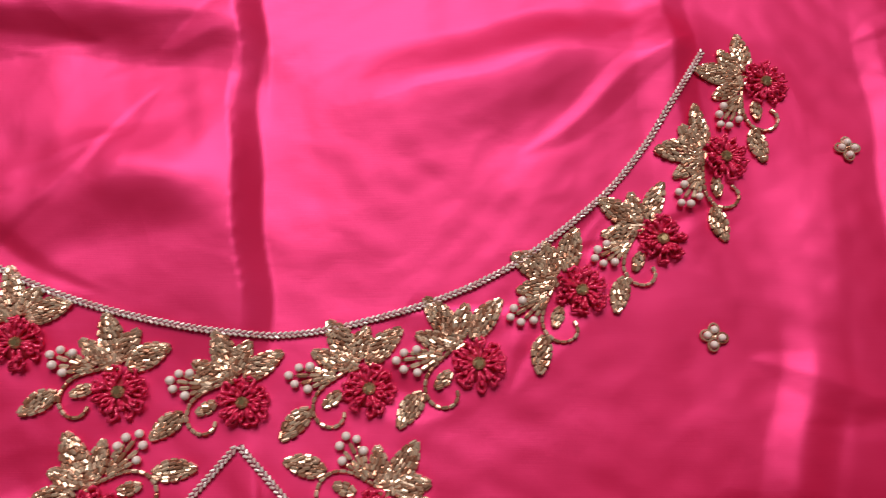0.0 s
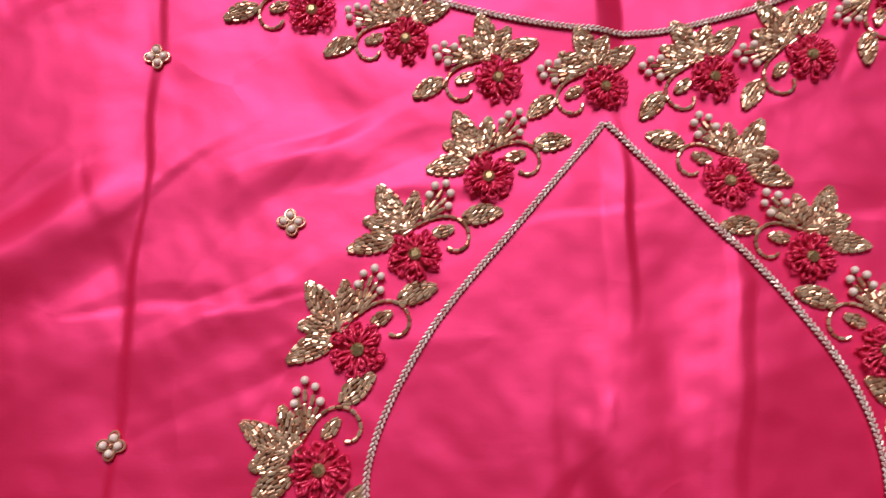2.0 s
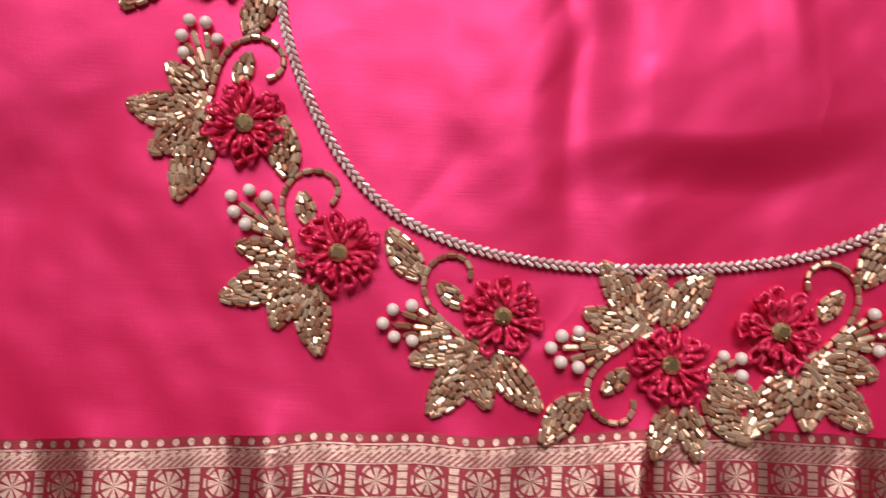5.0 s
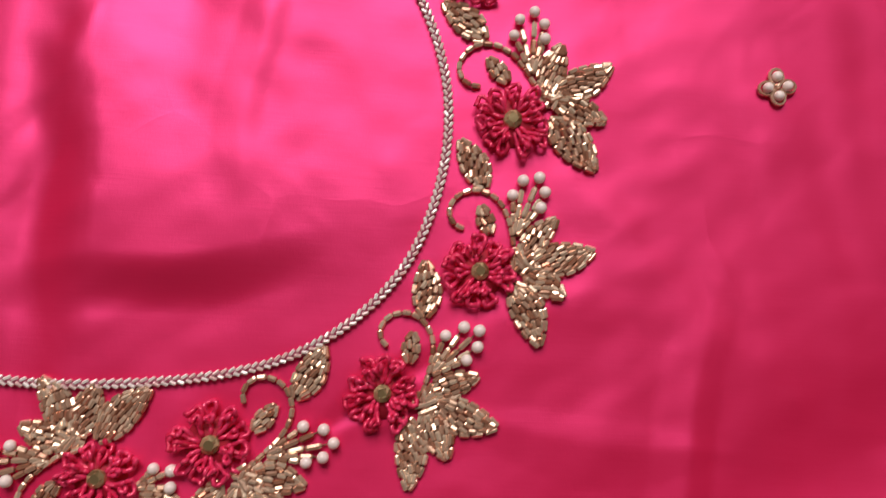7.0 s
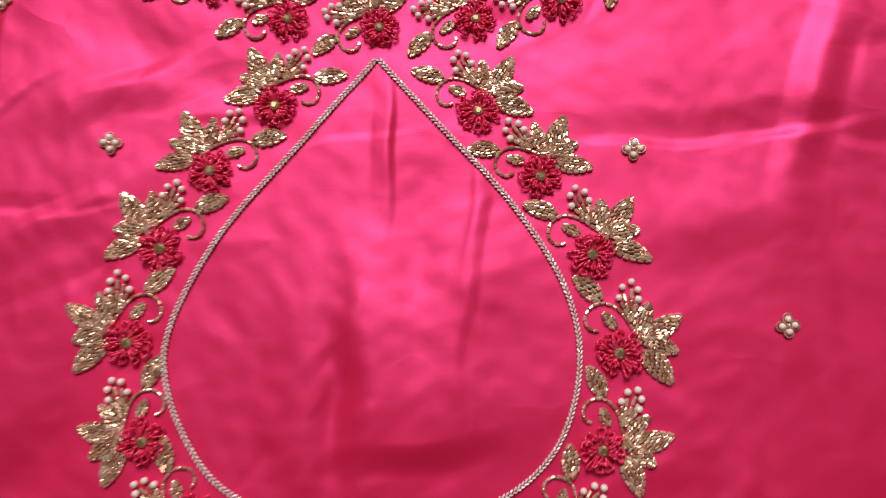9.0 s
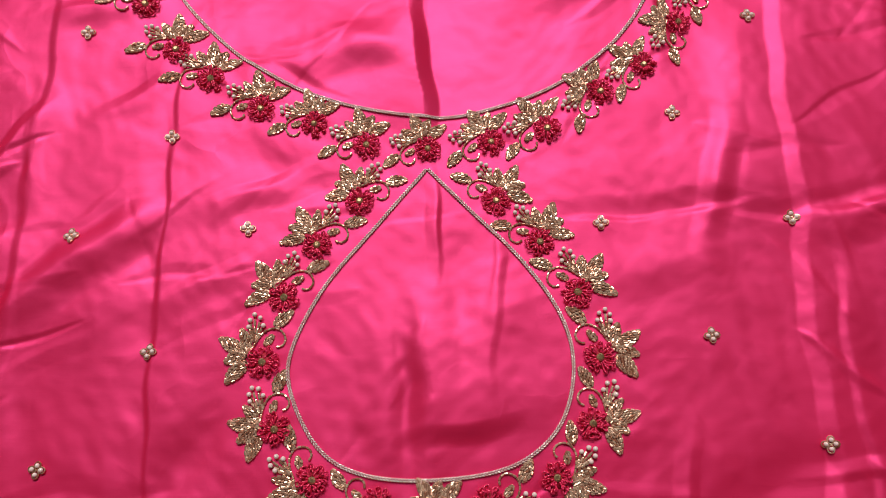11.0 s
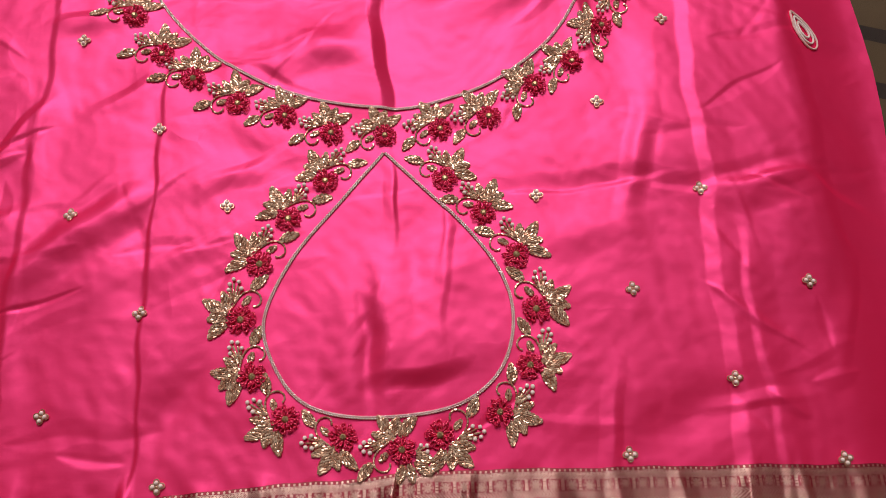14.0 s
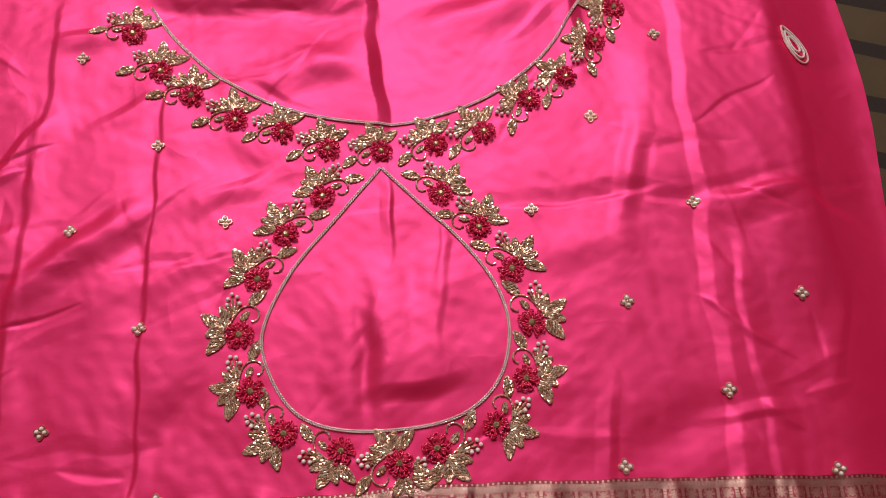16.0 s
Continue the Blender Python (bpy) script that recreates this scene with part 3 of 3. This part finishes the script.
def flower_parts(spot, motif):
    base = Shape()
    ring = [spot(3.9 * math.cos(a), 3.9 * math.sin(a), 0.5 + 0.15 * math.sin(a * 7)) for a in [2 * math.pi * i / 28 for i in range(28)]]
    inner = [spot(1.5 * math.cos(a), 1.5 * math.sin(a), 1.5) for a in [2 * math.pi * i / 28 for i in range(28)]]
    foot = [spot(4.1 * math.cos(a), 4.1 * math.sin(a), 0.0) for a in [2 * math.pi * i / 28 for i in range(28)]]
    faces = [(i, (i + 1) % 28, 28 + (i + 1) % 28, 28 + i) for i in range(28)] + [(56 + i, 56 + (i + 1) % 28, (i + 1) % 28, i) for i in range(28)]
    faces.append(tuple(range(28, 56)))
    base.add(ring + inner + foot, faces)
    flower = part("flower", base, DEEP, motif, "raised crimson thread flower", True)
    n = 11
    start = rng.uniform(0, 1)
    for i in range(n):
        a = start + 2 * math.pi * (i + rng.uniform(-0.16, 0.16)) / n
        part("petal", petal_shape(spot, a, rng.uniform(5.2, 6.2), rng.uniform(0.9, 1.9), rng.uniform(0.8, 1.15)), CRIMSON, flower, smooth=True)
    st = Shape()
    # a cup of small beads with a faceted stone in it
    lo, mid, m = [], [], 8
    for i in range(m):
        w = 2 * math.pi * i / m + start
        lo.append(spot(1.45 * math.cos(w), 1.45 * math.sin(w), 1.5))
        mid.append(spot(1.4 * math.cos(w + 0.4), 1.4 * math.sin(w + 0.4), 2.2))
    top = [spot(0.75 * math.cos(2 * math.pi * i / m), 0.75 * math.sin(2 * math.pi * i / m), 2.75) for i in range(m)]
    for i in range(m):
        k = (i + 1) % m
        st.add([lo[i], lo[k], mid[k], mid[i]], [(0, 1, 2, 3)])
        st.add([mid[i], mid[k], top[k], top[i]], [(0, 1, 2, 3)])
    st.add(top, [tuple(range(m))])
    for i in range(4):
        w = math.pi / 2 * i + start
        st.rod(spot(1.25 * math.cos(w), 1.25 * math.sin(w), 1.6), spot(0.8 * math.cos(w), 0.8 * math.sin(w), 2.75), 0.16, 4)
    part("rhinestone", st, STONE, flower, "olive gold faceted stone")


LEAVES = (((5.4, -4.1), (14.2, -5.9), 3.5, 0.02), ((5.5, -5.6), (12.4, -14.2), 4.6, -0.04), ((4.1, -5.6), (3.2, -14.0), 4.0, 0.03), ((1.4, -5.2), (-5.0, -14.4), 4.5, 0.05))
PEARLS = ((13.4, 2.2), (16.3, 1.8), (18.0, -0.1), (16.4, -2.1), (13.9, -2.8))
CURL = ((4.0, -4.6), (7.0, -2.0), (9.8, 0.6), (11.3, 3.0), (11.7, 5.2), (11.0, 7.6), (9.2, 9.2), (7.0, 9.7), (5.1, 8.8), (4.3, 7.0), (4.8, 5.2))


def pearl_parts(spot, motif, spots, root):
    for u, v in spots:
        jit = (u + rng.uniform(-0.2, 0.2), v + rng.uniform(-0.2, 0.2))
        ball = Shape()
        ball.ball(spot(*jit, 1.15), 0.96 + rng.uniform(-0.05, 0.05))
        part("pearl", ball, PEARL, motif, smooth=True)
        d = Vector(jit) - Vector(root)
        thread = Shape()
        thread.tube([spot(*(Vector(root) + d * t)[:], 0.5) for t in (0.05, 0.5, 0.9)], 0.15, 5)
        stem = part("pearl_stem", thread, UMBER, motif)
        for k in range(3):
            a, b = Vector(root) + d * (0.08 + 0.26 * k), Vector(root) + d * (0.31 + 0.26 * k)
            lay(stem, spot, a[:], b[:], 0.5, 0.7 + 0.1 * k)


def floral_motif(x, y, turn, flip, scale, label, extra=False):
    spot = Spot(x, y, turn, flip, scale)
    motif = new("floral_motif")
    motif.location = (x * MM, y * MM, spot.z * MM)
    tagged(motif, label, "embroidered motif", "flower motifs on the silk")
    for base, tip, width, bend in LEAVES:
        leaf("leaf", spot, motif, base, (tip[0] + rng.uniform(-0.5, 0.5), tip[1] + rng.uniform(-0.5, 0.5)), width * rng.uniform(1.0, 1.2), bend)
    pad = Shape()
    pad.tube([spot(u, v, 0.3) for u, v in ((3.2, -5.2), (5.2, -5.0), (7.4, -3.2))], 0.5, 6)
    heart = part("leaf_heart", pad, UMBER, motif)
    for i in range(10):
        a = -0.9 + 0.24 * i
        lay(heart, spot, (4.0 + 1.2 * math.sin(a * 5), -4.9 + 0.9 * math.cos(a * 7)), (5.8 + 1.0 * math.cos(a * 3), -4.9 + 2.0 * math.sin(a * 2)), 0.42, 0.95)
    leaf("leaf", spot, motif, (12.0, 6.2), (17.0 + rng.uniform(-0.5, 0.5), 14.2), 4.3, -0.03)
    leaf("small_leaf", spot, motif, (5.9, 1.6), (9.4, 5.6), 2.5)
    tendril("curl", spot, motif, CURL, 1.6, "curled tendril of gold tube beads")
    pearl_parts(spot, motif, PEARLS, (7.6, -1.8))
    if extra:
        for base, tip, width in (((-3.5, 5.5), (-6.0, 13.5), 3.6), ((-1.0, 6.0), (0.5, 14.2), 3.8), ((-5.8, 4.0), (-13.6, 9.8), 4.3), ((-6.2, 2.0), (-14.2, 3.4), 4.0)):
            leaf("leaf", spot, motif, base, tip, width)
        pearl_parts(spot, motif, ((-8.0, -2.6), (-10.6, -2.4), (-10.8, 0.0)), (-5.6, 0.8))
    flower_parts(spot, motif)
    return motif


# middle, way to the pearls in degrees, mirrored, size
NECK = ((-124.7, 78.9, 140, 0.95), (-108.8, 56.3, 142, 0.97), (-92.2, 41.5, 142, 0.97), (-69.8, 27.4, 146, 0.93), (-46.9, 20.2, 152, 0.86), (-24.7, 10.6, 154, 0.89),
        (0.7, 9.0, 164, 0.85), (27.0, 12.6, 172, 0.91), (50.4, 18.5, 180, 0.94), (73.4, 35.4, 203, 0.92), (92.4, 47.9, 198, 0.88), (109.0, 68.9, 226, 0.91), (121.0, 89.5, 224, 0.93))
KEY_A = ((-26.8, -13.9, 66, 0.93), (-43.1, -32.7, 68, 0.96), (-54.9, -54.2, 81, 0.98), (-61.8, -79.5, 102, 1.0), (-55.3, -104.6, 122, 0.96), (-40.4, -122.7, 155, 0.94), (-16.3, -130.4, 186, 0.91))
KEY_C = ((28.6, -13.7, 110, 0.93), (45.8, -31.2, 121, 0.92), (59.8, -51.9, 105, 0.98), (67.1, -77.4, 82, 1.0), (63.0, -102.1, 61, 0.94), (49.1, -121.5, 36, 0.92), (23.9, -130.4, 4, 0.98))
for x, y, a, k in NECK:
    floral_motif(x, y, a, False, k, "gold bead leaves, pearls and crimson flower below the neckline cord")
for x, y, a, k in KEY_A + KEY_C:
    floral_motif(x, y, a, x < 20, k, "gold bead leaves, pearls and crimson flower beside the keyhole cord")
floral_motif(8.0, -136.0, 175, False, 0.92, "double gold leaf spray with crimson flower under the keyhole", True)


def braid(name, ctrl, closed, width, label):
    """A flat braided cord: two rows of slanting thread stitches over a plum core."""
    top = tagged(new(name), label, "cord")
    pts = spline(ctrl, 1.2, closed)
    x0, y0 = pts[0][0], pts[0][1]
    top.location = (x0 * MM, y0 * MM, 0)
    core, stitch = Shape(), Shape()
    line = [(p[0] - x0, p[1] - y0, rest(p[0], p[1]) + 0.35) for p in pts]
    core.tube(line, width * 0.40, 6)
    for i, (a, b) in enumerate(zip(line, line[1:])):
        d = (Vector(b) - Vector(a)).normalized()
        n = Vector((-d.y, d.x, 0))
        c = (Vector(a) + Vector(b)) / 2 + Vector((0, 0, width * 0.32))
        for sgn in (-1, 1):
            m = c + n * sgn * width * 0.25 + d * (0.3 if sgn > 0 else -0.25)
            w = (d * 0.46 + n * sgn * 0.26) * rng.uniform(0.92, 1.08)
            e = Vector((0, 0, 0.12 * rng.uniform(-1, 1)))
            stitch.rod(tuple(m - w + e), tuple(m + w - Vector((0, 0, 0.1)) - e), width * 0.185, 6, rng.uniform(0, 1))
    part("core", core, PURPLE, top, "plum thread core", True)
    tagged(part("stitches", stitch, ROSE, top, "rose silver metallic stitches"), kind="stuff")
    return top


braid("neckline_cord", ((-118.0, 96.5), (-103.5, 75.8), (-82.0, 54.2), (-57.6, 38.4), (-30.5, 28.2), (3.0, 23.4), (31.0, 28.8), (56.0, 39.6),
                        (77.0, 56.0), (88.5, 69.5), (96.0, 81.8), (105.4, 97.0)), False, 1.6, "braided rose silver cord along the neckline")
braid("keyhole_cord", ((0.0, 0.0), (-18.0, -22.3), (-38.5, -48.5), (-50.3, -73.0), (-50.5, -90.0), (-38.8, -111.3), (-21.2, -120.8), (5.7, -122.4), (33.2, -117.3),
                       (50.3, -103.5), (56.8, -82.7), (53.3, -61.9), (39.0, -39.5), (17.0, -16.5), (0.6, 0.4)), False, 1.6, "braided rose silver cord round the keyhole")


def pearl_cluster(x, y):
    spot = Spot(x, y, rng.uniform(-8, 8), False)
    top = new("pearl_cluster")
    top.location = (x * MM, y * MM, spot.z * MM)
    tagged(top, "four small pearls in gold wire loops on pink silk", "bead cluster", "pearl clusters on the silk")
    for i in range(4):
        a = math.pi / 2 * i + rng.uniform(-0.15, 0.15)
        c, s = math.cos(a), math.sin(a)
        ball = Shape()
        ball.ball(spot(1.6 * c, 1.6 * s, 1.05), 0.9)
        part("pearl", ball, PEARL, top, smooth=True)
        loop = Shape()
        ring = []
        for k in range(12):
            w = 2 * math.pi * k / 12
            u, v = 1.6 + 1.35 * math.cos(w), 1.1 * math.sin(w)
            ring.append(spot(u * c - v * s, u * s + v * c, 0.7))
        loop.tube(ring, 0.3, 6, True)
        part("loop", loop, GOLD, top, "loop of tiny gold beads")
    mid = Shape()
    mid.ball(spot(0, 0, 1.2), 0.5, 5, 8)
    part("bead", mid, GOLD, top)
    return top


for x, y in ((-148.1, 64.7), (-106.3, 15.0), (-71.4, -25.6), (-106.1, -75.4), (-141.9, -119.4), (-91.1, -148.4), (-141.8, -28.9), (103.1, 25.7),
             (70.6, -22.8), (110.6, -68.6), (189.3, -67.0), (150.2, -109.4), (191.0, -143.6), (102.2, -139.8), (146.7, -21.0), (139.7, 72.6)):
    pearl_cluster(x, y)


def paisley_motif(x, y, turn):
    """A drop-shaped outline of silver beads with a smaller one inside."""
    spot = Spot(x, y, turn, False)
    top = new("paisley_motif")
    top.location = (x * MM, y * MM, spot.z * MM)
    tagged(top, "silver beaded paisley drop on the sleeve silk", "embroidered motif")
    for name, k in (("outer_ring", 1.0), ("middle_ring", 0.72), ("inner_ring", 0.42)):
        sh, ring = Shape(), []
        for i in range(40):
            w = 2 * math.pi * i / 40
            ring.append(spot(11 * k * math.cos(w), 5.6 * k * math.sin(w) * math.sin(w / 2) ** 0.7, 0.6 + 0.12 * (i % 2)))
        sh.tube(ring[1:], 0.55, 6)
        part(name, sh, ROSE, top)
    return top


paisley_motif(213, 68, 118)
